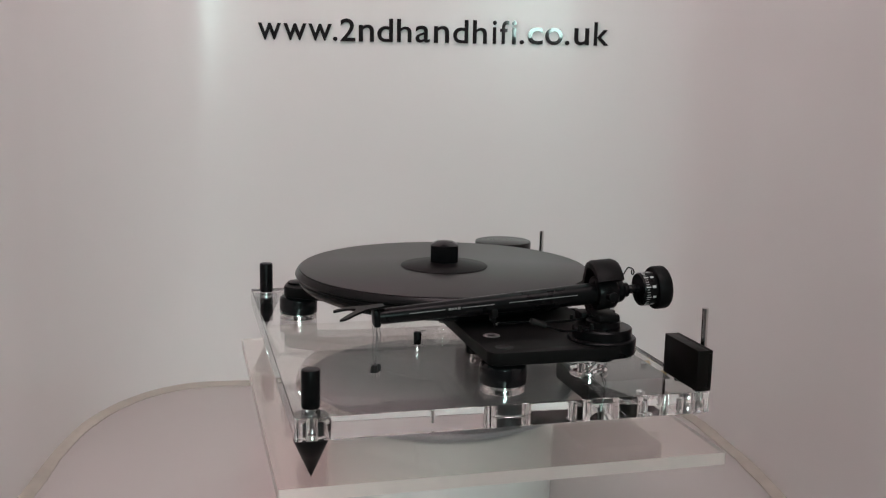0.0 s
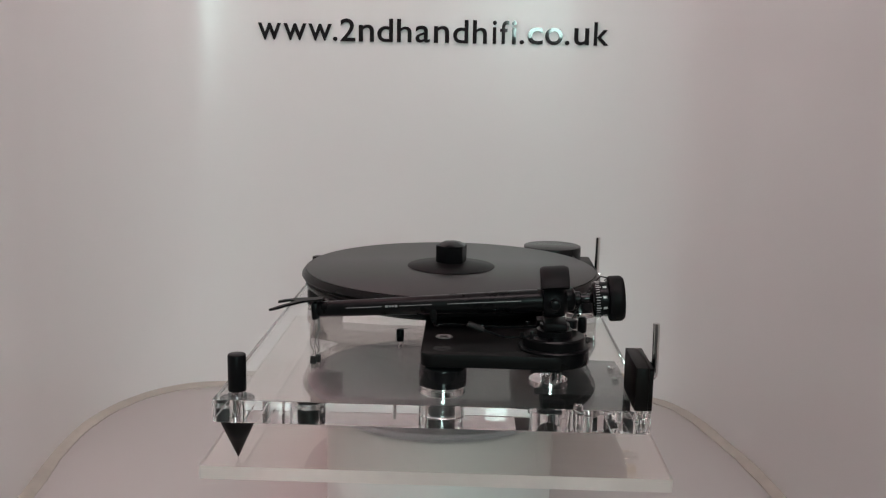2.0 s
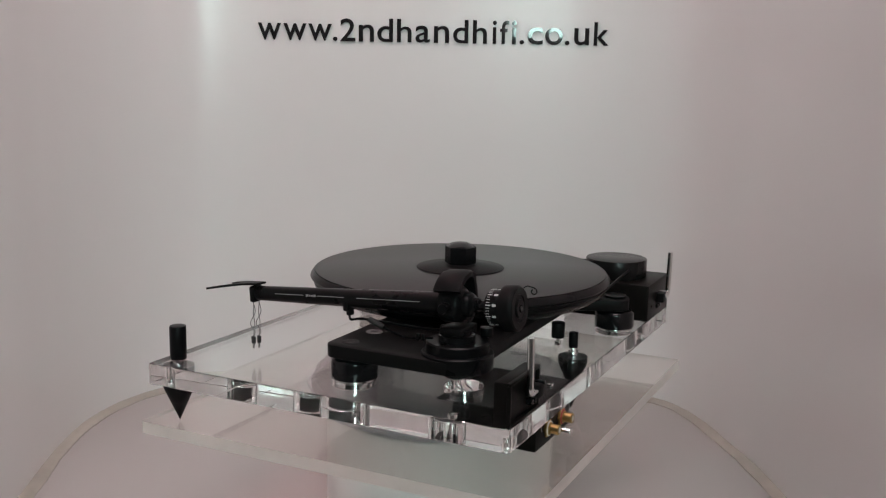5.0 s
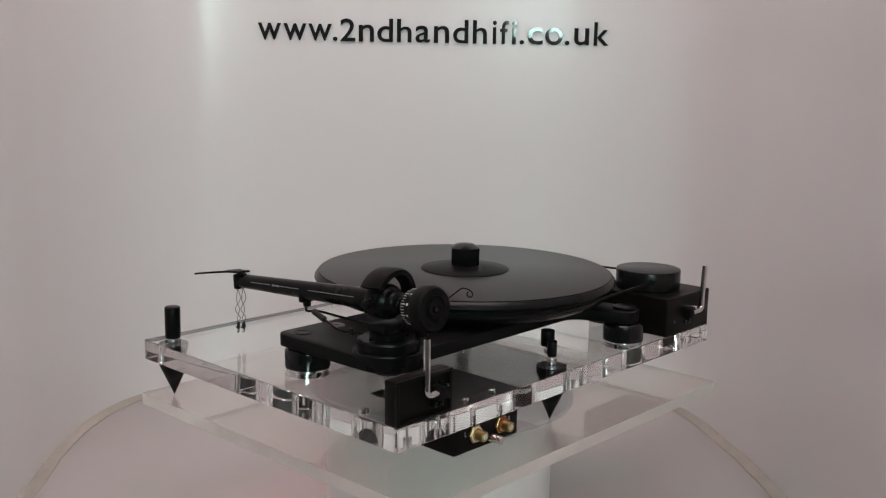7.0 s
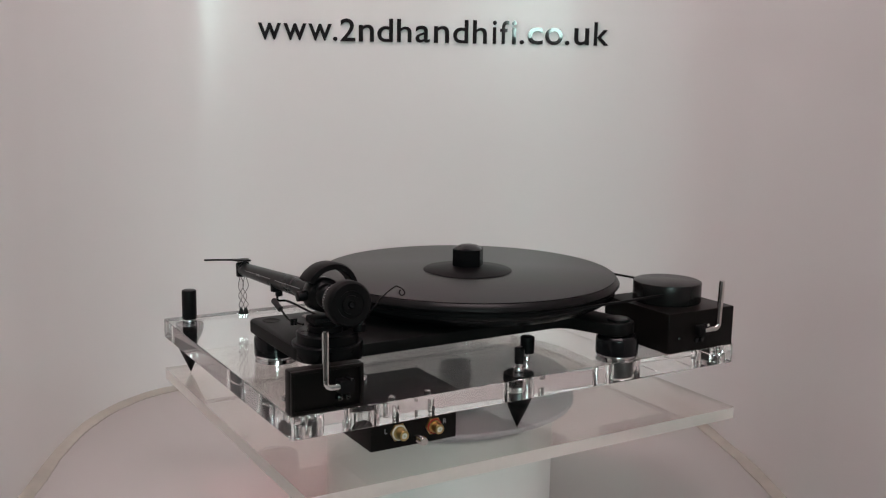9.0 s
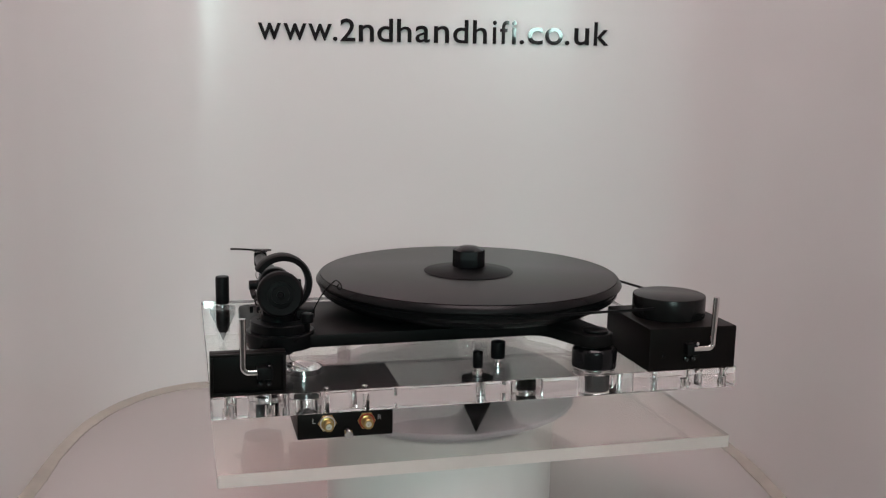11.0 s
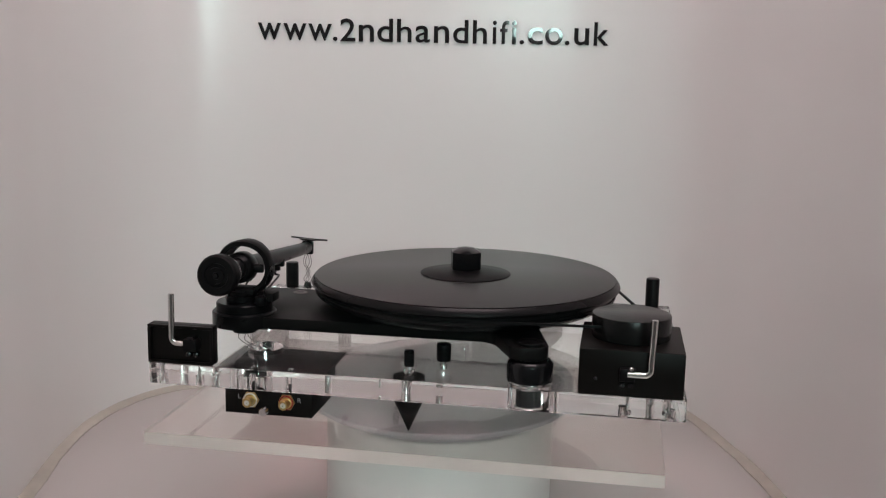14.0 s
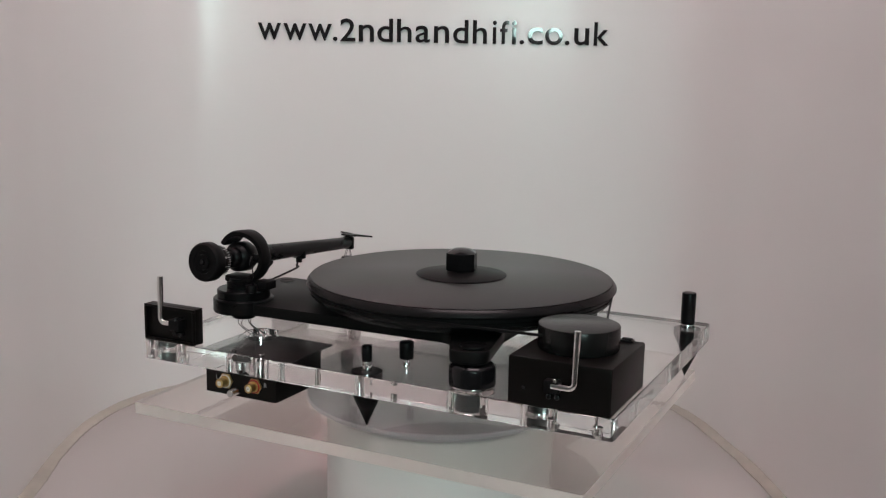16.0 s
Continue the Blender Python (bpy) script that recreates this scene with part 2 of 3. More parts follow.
WALL_LINE = smooth_path([(-0.405, -0.45, 0), (-0.425, -0.2, 0), (-0.440, 0.0, 0), (-0.452, 0.129, 0), (-0.449, 0.236, 0), (-0.419, 0.329, 0), (-0.364, 0.386, 0),
                         (-0.279, 0.407, 0), (-0.14, 0.412, 0), (0.0, 0.410, 0), (0.14, 0.4045, 0), (0.21, 0.3965, 0), (0.270, 0.381, 0), (0.318, 0.345, 0), (0.344, 0.280, 0),
                         (0.360, 0.189, 0), (0.371, 0.114, 0), (0.377, 0.0, 0), (0.375, -0.2, 0), (0.37, -0.45, 0)], 10)


def wall_y(x):
    """The back wall's face at x, and its slope."""
    best = None
    for a, b in zip(WALL_LINE, WALL_LINE[1:]):
        if a.y > 0.3 and a.x <= x <= b.x:
            k = (x - a.x) / (b.x - a.x)
            best = (a.y + k * (b.y - a.y), math.atan2(b.y - a.y, b.x - a.x))
    return best


def build_booth():
    base = part("booth_base", box(-0.49, 0.415, -0.50, 0.45, -0.008, 0.0, 0.002), FLOOR)
    tagged(base, "white glossy base board of the display booth", "base board", kind="structure")
    bm = bmesh.new()
    top, thick = 1.10, 0.004
    inner, outer = [], []
    for i, p in enumerate(WALL_LINE):
        d = (WALL_LINE[min(i + 1, len(WALL_LINE) - 1)] - WALL_LINE[max(i - 1, 0)]).normalized()
        n = Vector((-d.y, d.x, 0))
        inner.append(p)
        outer.append(p + n * thick)
    zs = (0.001, 0.3, 0.6, 0.9, top)
    cols_i = [[bm.verts.new((p.x, p.y, z)) for z in zs] for p in inner]
    cols_o = [[bm.verts.new((p.x, p.y, z)) for z in zs] for p in outer]
    n = len(inner)
    for i in range(n - 1):
        for k in range(len(zs) - 1):
            bm.faces.new([cols_i[i][k], cols_i[i + 1][k], cols_i[i + 1][k + 1], cols_i[i][k + 1]])
            bm.faces.new([cols_o[i][k], cols_o[i][k + 1], cols_o[i + 1][k + 1], cols_o[i + 1][k]])
        bm.faces.new([cols_i[i][-1], cols_i[i + 1][-1], cols_o[i + 1][-1], cols_o[i][-1]])
        bm.faces.new([cols_i[i][0], cols_o[i][0], cols_o[i + 1][0], cols_i[i + 1][0]])
    for i in (0, n - 1):
        for k in range(len(zs) - 1):
            bm.faces.new([cols_i[i][k], cols_i[i][k + 1], cols_o[i][k + 1], cols_o[i][k]])
    bmesh.ops.recalc_face_normals(bm, faces=bm.faces)
    tagged(part("wall_booth", bm, WALL, smooth=60), "curved white plastic sheet wall of the display booth", "wall", kind="structure")
    bm = bmesh.new()
    rng = random.Random(4)
    phase = [rng.uniform(0, 6.28) for _ in range(3)]
    widths = [0.0112 + 0.0006 * math.sin(i * 0.31 + phase[0]) + 0.0004 * math.sin(i * 0.83 + phase[1]) + 0.0002 * math.sin(i * 1.9 + phase[2]) for i in range(len(WALL_LINE))]
    add_tube(bm, [(p.x * 0.994, p.y - 0.003 if p.y > 0.3 else p.y, 0.0) for p in WALL_LINE], widths, 12)
    for v in bm.verts:
        v.co.z = 0.0003 + 0.36 * v.co.z
    bmesh.ops.recalc_face_normals(bm, faces=bm.faces)
    tagged(part("trim", bm, SEAL), "beige sealant bead where the curved wall meets the base", "trim", kind="structure")
    # unseen bar with two small lamps over the booth, added to hold its fills
    bar = thing("added_lamp_bar", (0.0, 0.12, 1.10), "unseen white bar with two small square lamps, added over the booth", "lamp")
    part("bar", box(-0.458, 0.368, 0.10, 0.14, 1.185, 1.20, 0.003), FRAME, bar)
    for x in (-0.28, 0.2):
        part("housing", box(x - 0.06, x + 0.06, 0.06, 0.18, 1.173, 1.185, 0.002), FRAME, bar)
    for x in (-0.4485, 0.3645):
        part("post", box(x - 0.008, x + 0.008, 0.108, 0.132, 1.101, 1.1845, 0.002), FRAME, bar)


def build_sign():
    """Raised black letters along the curved wall. Each glyph: sign, left and right edge, height over the base line."""
    sign = thing("wall_lettering", (-0.02, 0.405, 0.4892), "glossy black raised lettering on the white curved wall", "sign")
    low, tall = 0.0228, 0.0312
    glyphs = [("w", 455, 496, low), ("w", 500, 541, low), ("w", 544, 586, low), (".", 588, 596, 0.0058), ("2", 601, 628, 0.0305), ("n", 634, 661, low),
              ("d", 667, 695, tall), ("h", 702, 728, tall), ("a", 735, 761, low), ("n", 768, 795, low), ("d", 802, 829, tall), ("h", 837, 862, tall),
              ("i", 872, 879, tall), ("f", 885, 901, tall), ("i", 906, 914, tall), (".", 920, 928, 0.0058), ("c", 934, 961, low), ("o", 965, 996, low),
              (".", 1000, 1008, 0.0058), ("u", 1016, 1042, low), ("k", 1050, 1076, tall)]
    k = 0.4767 / 620
    for sign_text, a, b, height in glyphs:
        xa, xb = -0.2585 + (a - 455) * k, -0.2585 + (b - 455) * k
        curve = bpy.data.curves.new("glyph", "FONT")
        curve.body, curve.size, curve.offset, curve.extrude, curve.resolution_u = sign_text, 1.0, 0.009, 0.04, 6
        temp = bpy.data.objects.new("glyph", curve)
        scene.collection.objects.link(temp)
        dg = bpy.context.evaluated_depsgraph_get()
        mesh = bpy.data.meshes.new_from_object(temp.evaluated_get(dg))
        bpy.data.objects.remove(temp)
        co = np.empty(len(mesh.vertices) * 3)
        mesh.vertices.foreach_get("co", co)
        co = co.reshape(-1, 3)
        lo, hi = co.min(0), co.max(0)
        xm = (xa + xb) / 2
        y, slope = wall_y(xm)
        bm = bmesh.new()
        bm.from_mesh(mesh)
        bpy.data.meshes.remove(mesh)
        for v in bm.verts:
            u = (v.co.x - lo[0]) / (hi[0] - lo[0]) - 0.5
            h = (v.co.y - lo[1]) / (hi[1] - lo[1])
            depth = (v.co.z - lo[2]) / (hi[2] - lo[2])
            x = u * (xb - xa)
            v.co = (xm + x * math.cos(slope) + 0.0, y + x * math.sin(slope) - 0.0006 - 0.0022 * depth, 0.4892 + h * height)
        bmesh.ops.remove_doubles(bm, verts=bm.verts, dist=1e-6)
        bmesh.ops.recalc_face_normals(bm, faces=bm.faces)
        part("letter", bm, LETTER, sign, smooth=30)


# ---------------------------------------------------------------- the display stand under the player
def build_stand():
    base = thing("rotating_stand", (0.0, 0.0, 0.0), "round white motorised display stand with a grey top pad", "display stand")
    part("body", lathe([(0.112, 0.0008), (0.116, 0.004), (0.116, 0.100), (0.114, 0.104), (0.0, 0.104)], seg=72), STAND, base)
    part("top_pad", lathe([(0.0, 0.1045), (0.112, 0.1045), (0.113, 0.1050), (0.113, 0.1160), (0.1355, 0.1161), (0.1365, 0.1168), (0.1365, 0.1203), (0.1358, 0.1210), (0.0, 0.1210)], seg=72), STANDTOP, base)
    return base


def build_plate():
    plate = thing("acrylic_plate", (0.0, 0.0, PLATE_TOP - 0.0112), "clear rectangular acrylic plate with sawn edges on the round stand", "plate")
    bm = slab(rounded([(-0.220, -0.1882, 0.002), (0.232, -0.1882, 0.002), (0.232, 0.1945, 0.002), (-0.220, 0.1945, 0.002)], 3), PLATE_TOP - 0.0110, PLATE_TOP)
    bm.normal_update()
    for f in bm.faces:
        f.material_index = 1 if abs(f.normal.z) < 0.5 else (0 if f.normal.z > 0 else 2)
    ob = part("sheet", bm, [PLATE, SAWN, FROST], plate, smooth=0)
    ob.visible_shadow = False
    return plate


# ---------------------------------------------------------------- the record player
PC = (-0.0248, 0.0080)                               # platter's centre
FEET = ((0.1818, 0.0070), (-0.1040, 0.1500), (-0.1010, -0.1340))
SPIKES = ((0.2122, -0.1602, 0.0075, 0.2212), (-0.2145, -0.1590, 0.0075, 0.2243), (0.0035, 0.1425, 0.0046, 0.2082))
PLINTH0, PLINTH1 = 0.1705, 0.1895
CABLE_HOLE = (0.1527, 0.0979, 0.0165)


def build_plinth(player):
    holes = [CABLE_HOLE] + [(x, y, 0.0186) for x, y in FEET] + [(x, y, 0.0046) for x, y, _, _ in SPIKES]
    outline = rounded([(-0.235, -0.1755, 0.003), (0.2355, -0.1755, 0.003), (0.2355, 0.1738, 0.003), (-0.235, 0.1738, 0.003)], 4)
    bm = slab(outline, PLINTH0, PLINTH1, holes, 0.0007)
    # blind bores for the fixing screws, open inside the acrylic
    for x, y, r, z0, z1 in SCREWS:
        cav = bmesh.new()
        add_lathe(cav, [(r, z0), (r, z1)], (x, y, 0), seg=16)
        bmesh.ops.recalc_face_normals(cav, faces=cav.faces)
        bmesh.ops.reverse_faces(cav, faces=cav.faces)
        me = bpy.data.meshes.new("bore")
        cav.to_mesh(me)
        cav.free()
        bm.from_mesh(me)
        bpy.data.meshes.remove(me)
    bm.normal_update()
    for f in bm.faces:
        c = f.calc_center_median()
        if abs(f.normal.z) < 0.3 and max(abs(c.x) - 0.2345, abs(c.y + 0.0008) - 0.1740) > -0.001:
            f.material_index = 1
        elif f.normal.z < -0.9 and c.z < PLINTH0 + 0.0002:
            f.material_index = 2
    ob = part("plinth", bm, [ACRYLIC, EDGE, UNDER], player, "thick clear polished acrylic plinth", smooth=0)
    ob.visible_shadow = False


TRANSPORT = ((-0.0231, 0.1174, 0.0067, 0.1932, 0.2090), (0.1010, 0.0040, 0.0067, 0.1945, 0.2112), (0.0552, -0.0382, 0.0038, 0.1925, 0.2045))
SCREWS = [(x, 0.169, 0.0042, PLINTH0 + 0.0004, PLINTH0 + 0.010) for x in (0.222, 0.188, -0.222, -0.184)] + \
         [(0.1409, 0.158, 0.003, PLINTH0 + 0.0004, PLINTH0 + 0.012), (0.1075, 0.158, 0.003, PLINTH0 + 0.0004, PLINTH0 + 0.012),
          *[(x, y, 0.0032 if r > 0.005 else 0.0017, 0.1742, PLINTH1 - 0.0002) for x, y, r, _, _ in TRANSPORT],
          (0.217, 0.118, 0.004, PLINTH0 + 0.0004, PLINTH0 + 0.011),
          (-0.222, 0.098, 0.004, PLINTH0 + 0.0004, PLINTH0 + 0.011)]


def build_spikes(player):
    for x, y, r, top in SPIKES:
        body = part("spike_foot", lathe([(0.0, PLATE_TOP + 0.0002), (0.0128, 0.1610), (0.0141, 0.1640), (0.0141, 0.1702), (0.0, 0.1702)], (x, y, 0), seg=40), MATT, player, "black pointed cone spike foot")
        part("stud", lathe([(0.0, 0.1703), (0.0034, 0.1703), (0.0034, 0.1893), (0.0030, 0.1896), (0.0030, 0.1960), (0.0, 0.1960)], (x, y, 0), seg=24), CHROME, body, "threaded steel stud")
        low = 0.1899 if r > 0.006 else 0.1928
        part("cap", lathe(drum(r, low, top, 0.0013), (x, y, 0), seg=36), SATIN, body, "black cylindrical cap")


def build_feet(player):
    for x, y in FEET:
        foot = part("isolating_foot", lathe([(0.0, 0.1914), (0.0196, 0.1914), (0.0201, 0.1919), (0.0202, 0.2060), (0.0198, 0.2073), (0.0176, 0.2094), (0.0, 0.2095)], (x, y, 0), seg=56), GLOSS, player, "black round isolating foot on a steel ring")
        part("steel_ring", lathe(drum(0.0185, 0.1866, 0.1913, 0.0005), (x, y, 0), seg=56), CHROME, foot, "polished steel ring")
        part("stem", lathe(drum(0.0168, 0.1712, 0.1865, 0.0006), (x, y, 0), seg=32), RUBBER, foot)
        part("neck", lathe([(0.0, 0.2095), (0.011, 0.2095), (0.0095, 0.2113), (0.0, 0.2113)], (x, y, 0), seg=32), MATT, foot)


def build_board(player):
    corners = [(0.2032, -0.0115, 0.011), (0.2032, 0.1185, 0.020), (-0.066, 0.1135, 0.02), (-0.0905, 0.1690, 0.013), (-0.1215, 0.1600, 0.013), (-0.105, 0.085, 0.02),
               (-0.105, -0.070, 0.02), (-0.1180, -0.1445, 0.013), (-0.0860, -0.1520, 0.013), (-0.045, -0.095, 0.02), (0.040, -0.0125, 0.02)]
    board = part("subchassis", slab(rounded(corners), 0.2113, 0.2225, (), 0.0012), BOARD, player, "black lacquered triangular subchassis board")
    part("dimple", lathe([(0.0, 0.2226), (0.0078, 0.2226), (0.0082, 0.2229), (0.0070, 0.2230), (0.0066, 0.2227), (0.0, 0.2227)], (0.186, 0.0062, 0), seg=28), RUBBER, board)
    part("washer", lathe([(0.0035, 0.2227), (0.0075, 0.2227), (0.0072, 0.2233), (0.0038, 0.2233), (0.0035, 0.2227)], (0.1478, 0.0068, 0), seg=28), WIRE, board, "flat dull grey washer")
    for x, y in FEET[1:]:
        part("cover_disc", lathe(drum(0.0115, 0.2226, 0.2250, 0.0006), (x, y, 0), seg=32), SATIN, board)
    part("bearing_housing", lathe([(0.0, 0.1920), (0.0042, 0.1920), (0.0046, 0.1926), (0.0046, 0.1990), (0.0090, 0.1994), (0.0094, 0.2000), (0.0094, 0.2112), (0.0, 0.2112)], (*PC, 0), seg=40), CHROME, board, "steel main bearing housing")
    part("arm_mount", lathe(drum(0.0116, 0.2035, 0.2112, 0.001), (0.1725, 0.100, 0), seg=40), SATIN, board)
    # short transport screws between board and plinth
    for x, y, r, z0, z1 in TRANSPORT:
        s = part("transport_screw", lathe(drum(r, z0, z1, 0.001), (x, y, 0), seg=28), SATIN, player, "black capped transport screw")
        part("stud", lathe(drum(0.0024 if r > 0.005 else 0.0010, 0.1745, z0 - 0.0001, 0.0003), (x, y, 0), seg=20), CHROME, s)
    part("end_wire", tube([(0.0552, -0.0382, 0.2046), (0.0555, -0.0362, 0.2052), (0.0560, -0.0300, 0.2054)], 0.0005, 6), WIRE, player)


def build_platter(player):
    prof = [(0.0, 0.2256), (0.1270, 0.2256), (0.1330, 0.2266), (0.1425, 0.2312), (0.1474, 0.2346), (0.1488, 0.2362), (0.1492, 0.2382), (0.1492, 0.2389), (0.1480, 0.2392), (0.1480, 0.2417),
            (0.1492, 0.2420), (0.1492, 0.2427), (0.1486, 0.2430), (0.1486, 0.2434), (0.1510, 0.2438), (0.1526, 0.2446), (0.1530, 0.2456), (0.1524, 0.2474), (0.1500, 0.2506), (0.1492, 0.2514), (0.0, 0.2514)]
    plat = part("platter", lathe(prof, (*PC, 0), seg=160), RIM, player, "heavy matt black platter with a bevelled rim")
    part("mat", lathe([(0.0, 0.2515), (0.1478, 0.2515), (0.1484, 0.2519), (0.1478, 0.2523), (0.0, 0.2523)], (*PC, 0), seg=160), MAT, plat, "flat dark grey platter mat")
    part("subplatter", lathe(drum(0.080, 0.2228, 0.2255, 0.0006), (*PC, 0), seg=80), RIM, plat)


MOTOR = (-0.1880, 0.1248)


def build_motor(player):
    outline = rounded([(-0.2320, 0.0800, 0.0015), (-0.1460, 0.0800, 0.0015), (-0.1460, 0.1740, 0.0015), (-0.2320, 0.1740, 0.0015)], 3)
    bm = slab(outline, PLINTH1 - 0.0003, 0.2284, (), 0.0012)
    motor = part("motor_box", bm, BROWN, player, "black motor box with a round pulley cover")
    part("pulley_cover", lathe(drum(0.0338, 0.2285, 0.2490, 0.0014), (*MOTOR, 0), seg=72), COVER, motor)
    part("switch", box(-0.2235, -0.2120, 0.0815, 0.0890, 0.2285, 0.2302, 0.0006), GLOSS, motor, "small black rocker switch")
    part("switch_key", box(-0.2222, -0.2133, 0.0828, 0.0877, 0.23025, 0.2314, 0.0005), SATIN, motor)
    part("side_screw", lathe([(0.0, 0.1730), (0.0016, 0.1730), (0.0016, 0.1746), (0.0009, 0.1752), (0.0, 0.1750)], (-0.1600, 0, 0.2035), "y", 14), GLOSS, motor)
    # flat belt round platter rim and pulley, as one loop of square section
    a, b = Vector(PC), Vector(MOTOR)
    ra, rb = 0.1489, 0.0200
    d = b - a
    base, off = math.atan2(d.y, d.x), math.acos((ra - rb) / d.length)
    loop = []
    for k in range(65):
        t = base + off + (2 * math.pi - 2 * off) * k / 64
        loop.append(a + ra * Vector((math.cos(t), math.sin(t))))
    for k in range(17):
        t = base - off + 2 * off * k / 16
        loop.append(b + rb * Vector((math.cos(t), math.sin(t))))
    bm = bmesh.new()
    n = len(loop)
    rows = []
    for i, p in enumerate(loop):
        q = (loop[(i + 1) % n] - loop[i - 1]).normalized()
        nrm = Vector((q.y, -q.x)) * 0.0008
        rows.append([bm.verts.new((p.x + s * nrm.x, p.y + s * nrm.y, z)) for s, z in ((-1, 0.2394), (1, 0.2394), (1, 0.2415), (-1, 0.2415))])
    for i in range(n):
        r, s = rows[i], rows[(i + 1) % n]
        for k in range(4):
            bm.faces.new([r[k], s[k], s[(k + 1) % 4], r[(k + 1) % 4]])
    bmesh.ops.recalc_face_normals(bm, faces=bm.faces)
    part("drive_belt", bm, MATT, player, "thin black rubber drive belt")


def build_hinge(player, x0, x1, elbow, top, clamp, body):
    """A lid hinge: rod bent like an L in a clamp on the back of a block. body: build the block too."""
    if body:
        bm = bmesh.new()
        add_box(bm, x0, x1, 0.1600, 0.1705, 0.1897, 0.2248, 0.0007)
        t = 0.0025
        for b in ((x0, x1, 0.2248 - t, 0.2248), (x0, x1, 0.1897, 0.1897 + t), (x0, x0 + t, 0.1897 + t, 0.2248 - t), (x1 - t, x1, 0.1897 + t, 0.2248 - t)):
            add_box(bm, b[0], b[1], 0.1704, 0.1737, b[2], b[3], 0.0004)
        holder = part("hinge_block", bm, BROWN, player, "black rectangular lid hinge block")
    else:
        holder = player
    back = 0.1706 if body else 0.1741
    bm = add_box(bmesh.new(), min(clamp) , max(clamp), back, 0.1822, 0.2045, 0.2150, 0.0012)
    part("clamp", bm, MATT, holder)
    ex, ey, ez = elbow
    r = 0.005
    s = 1 if clamp[0] > ex else -1
    path = [top, (ex, ey, ez + r + 0.004)]
    for k in range(7):
        a = math.pi / 2 * k / 6
        path.append((ex + s * r * (1 - math.cos(a)), ey, ez + r * (1 - math.sin(a))))
    path.append(((clamp[0] + clamp[1]) / 2, ey, ez))
    part("hinge_rod", tube(path, 0.0027, 16), CHROME, holder, "bent polished steel rod")
    for k, (dx, z) in enumerate(((0.25, 0.2155), (0.25, 0.2000), (0.8, 0.2000))):
        x = clamp[0] + (clamp[1] - clamp[0]) * dx
        part("screw", lathe([(0.0, 0.1725), (0.0016, 0.1725), (0.0016, 0.1828), (0.0010, 0.1834), (0.0, 0.1834)] if k == 0 else
                            [(0.0, 0.1712), (0.0024, 0.1712), (0.0024, 0.1762), (0.0012, 0.1768), (0.0, 0.1762)], (x, 0, z), "y", 16), CHROME if k == 0 and not body else GLOSS, holder)
    for x in (x0 + 0.013, x1 - 0.013):
        part("fixing_screw", lathe([(0.0, 0.1735), (0.0036, 0.1735), (0.0036, 0.1768), (0.0013, 0.1769), (0.0013, 0.1896), (0.0, 0.1896)], (x, 0.169, 0), seg=16), CHROME, holder)


def build_output_box(player):
    x0, x1 = 0.0850, 0.1655
    bx = part("output_box", box(x0, x1, 0.0930, 0.1683, 0.1468, 0.1688, 0.0008), BROWN, player, "black signal output box under the plinth")
    part("flange", box(0.0765, 0.1780, 0.0850, 0.1660, 0.1689, PLINTH0 - 0.0003), RUBBER, bx)
    for x, z, ring in ((0.1409, 0.1606, IVORY), (0.1078, 0.1606, RED)):
        jack = part("output_socket", lathe([(0.0, 0.1684), (0.0075, 0.1684), (0.0078, 0.1690), (0.0078, 0.1704), (0.0074, 0.1708), (0.0, 0.1708)], (x, 0, z), "y", 6), GOLD, bx, "gold plated output socket")
        part("barrel", lathe([(0.0044, 0.1708), (0.0054, 0.1712), (0.0054, 0.1722), (0.0043, 0.1726), (0.0043, 0.1795), (0.0038, 0.1800), (0.0026, 0.1800), (0.0026, 0.1770), (0.0, 0.1770)], (x, 0, z), "y", 24), GOLD, bx)
        part("insulator", lathe([(0.0056, 0.1709), (0.0066, 0.1709), (0.0064, 0.1717), (0.0056, 0.1717), (0.0056, 0.1709)], (x, 0, z), "y", 24), ring, bx)
        part("core", lathe([(0.0010, 0.1772), (0.0025, 0.1772), (0.0025, 0.1799), (0.0010, 0.1799), (0.0010, 0.1772)], (x, 0, z), "y", 16), IVORY, bx)
    part("ground_post", lathe([(0.0, 0.1684), (0.0022, 0.1684), (0.0022, 0.1720), (0.0036, 0.1722), (0.0036, 0.1730), (0.0036, 0.1838), (0.0032, 0.1845), (0.0, 0.1845)], (0.1250, 0, 0.1545), "y", 20), CHROME, bx, "knurled steel ground post")
    for body, x in (("L", 0.1535), ("R", 0.0985)):
        curve = bpy.data.curves.new("mark", "FONT")
        curve.body, curve.size, curve.extrude = body, 0.0062, 0.0001
        temp = bpy.data.objects.new("mark", curve)
        scene.collection.objects.link(temp)
        mesh = bpy.data.meshes.new_from_object(temp.evaluated_get(bpy.context.evaluated_depsgraph_get()))
        bpy.data.objects.remove(temp)
        bm = bmesh.new()
        bm.from_mesh(mesh)
        bpy.data.meshes.remove(mesh)
        for v in bm.verts:
            v.co = (x - v.co.x, 0.16845 + v.co.z, 0.1605 + v.co.y)
        part("mark", bm, GREYPRINT, bx, smooth=0)
    for x in (0.1400, 0.1060):
        part("box_screw", lathe(drum(0.0013, 0.1704, 0.1760, 0.0002), (x, 0.160, 0), seg=12), RUBBER, bx)


PIVOT = Vector((0.1765, 0.0980, 0.2648))
PRINT_TURN = radians(13)
TIP = Vector((0.1742, -0.1005, 0.2508))


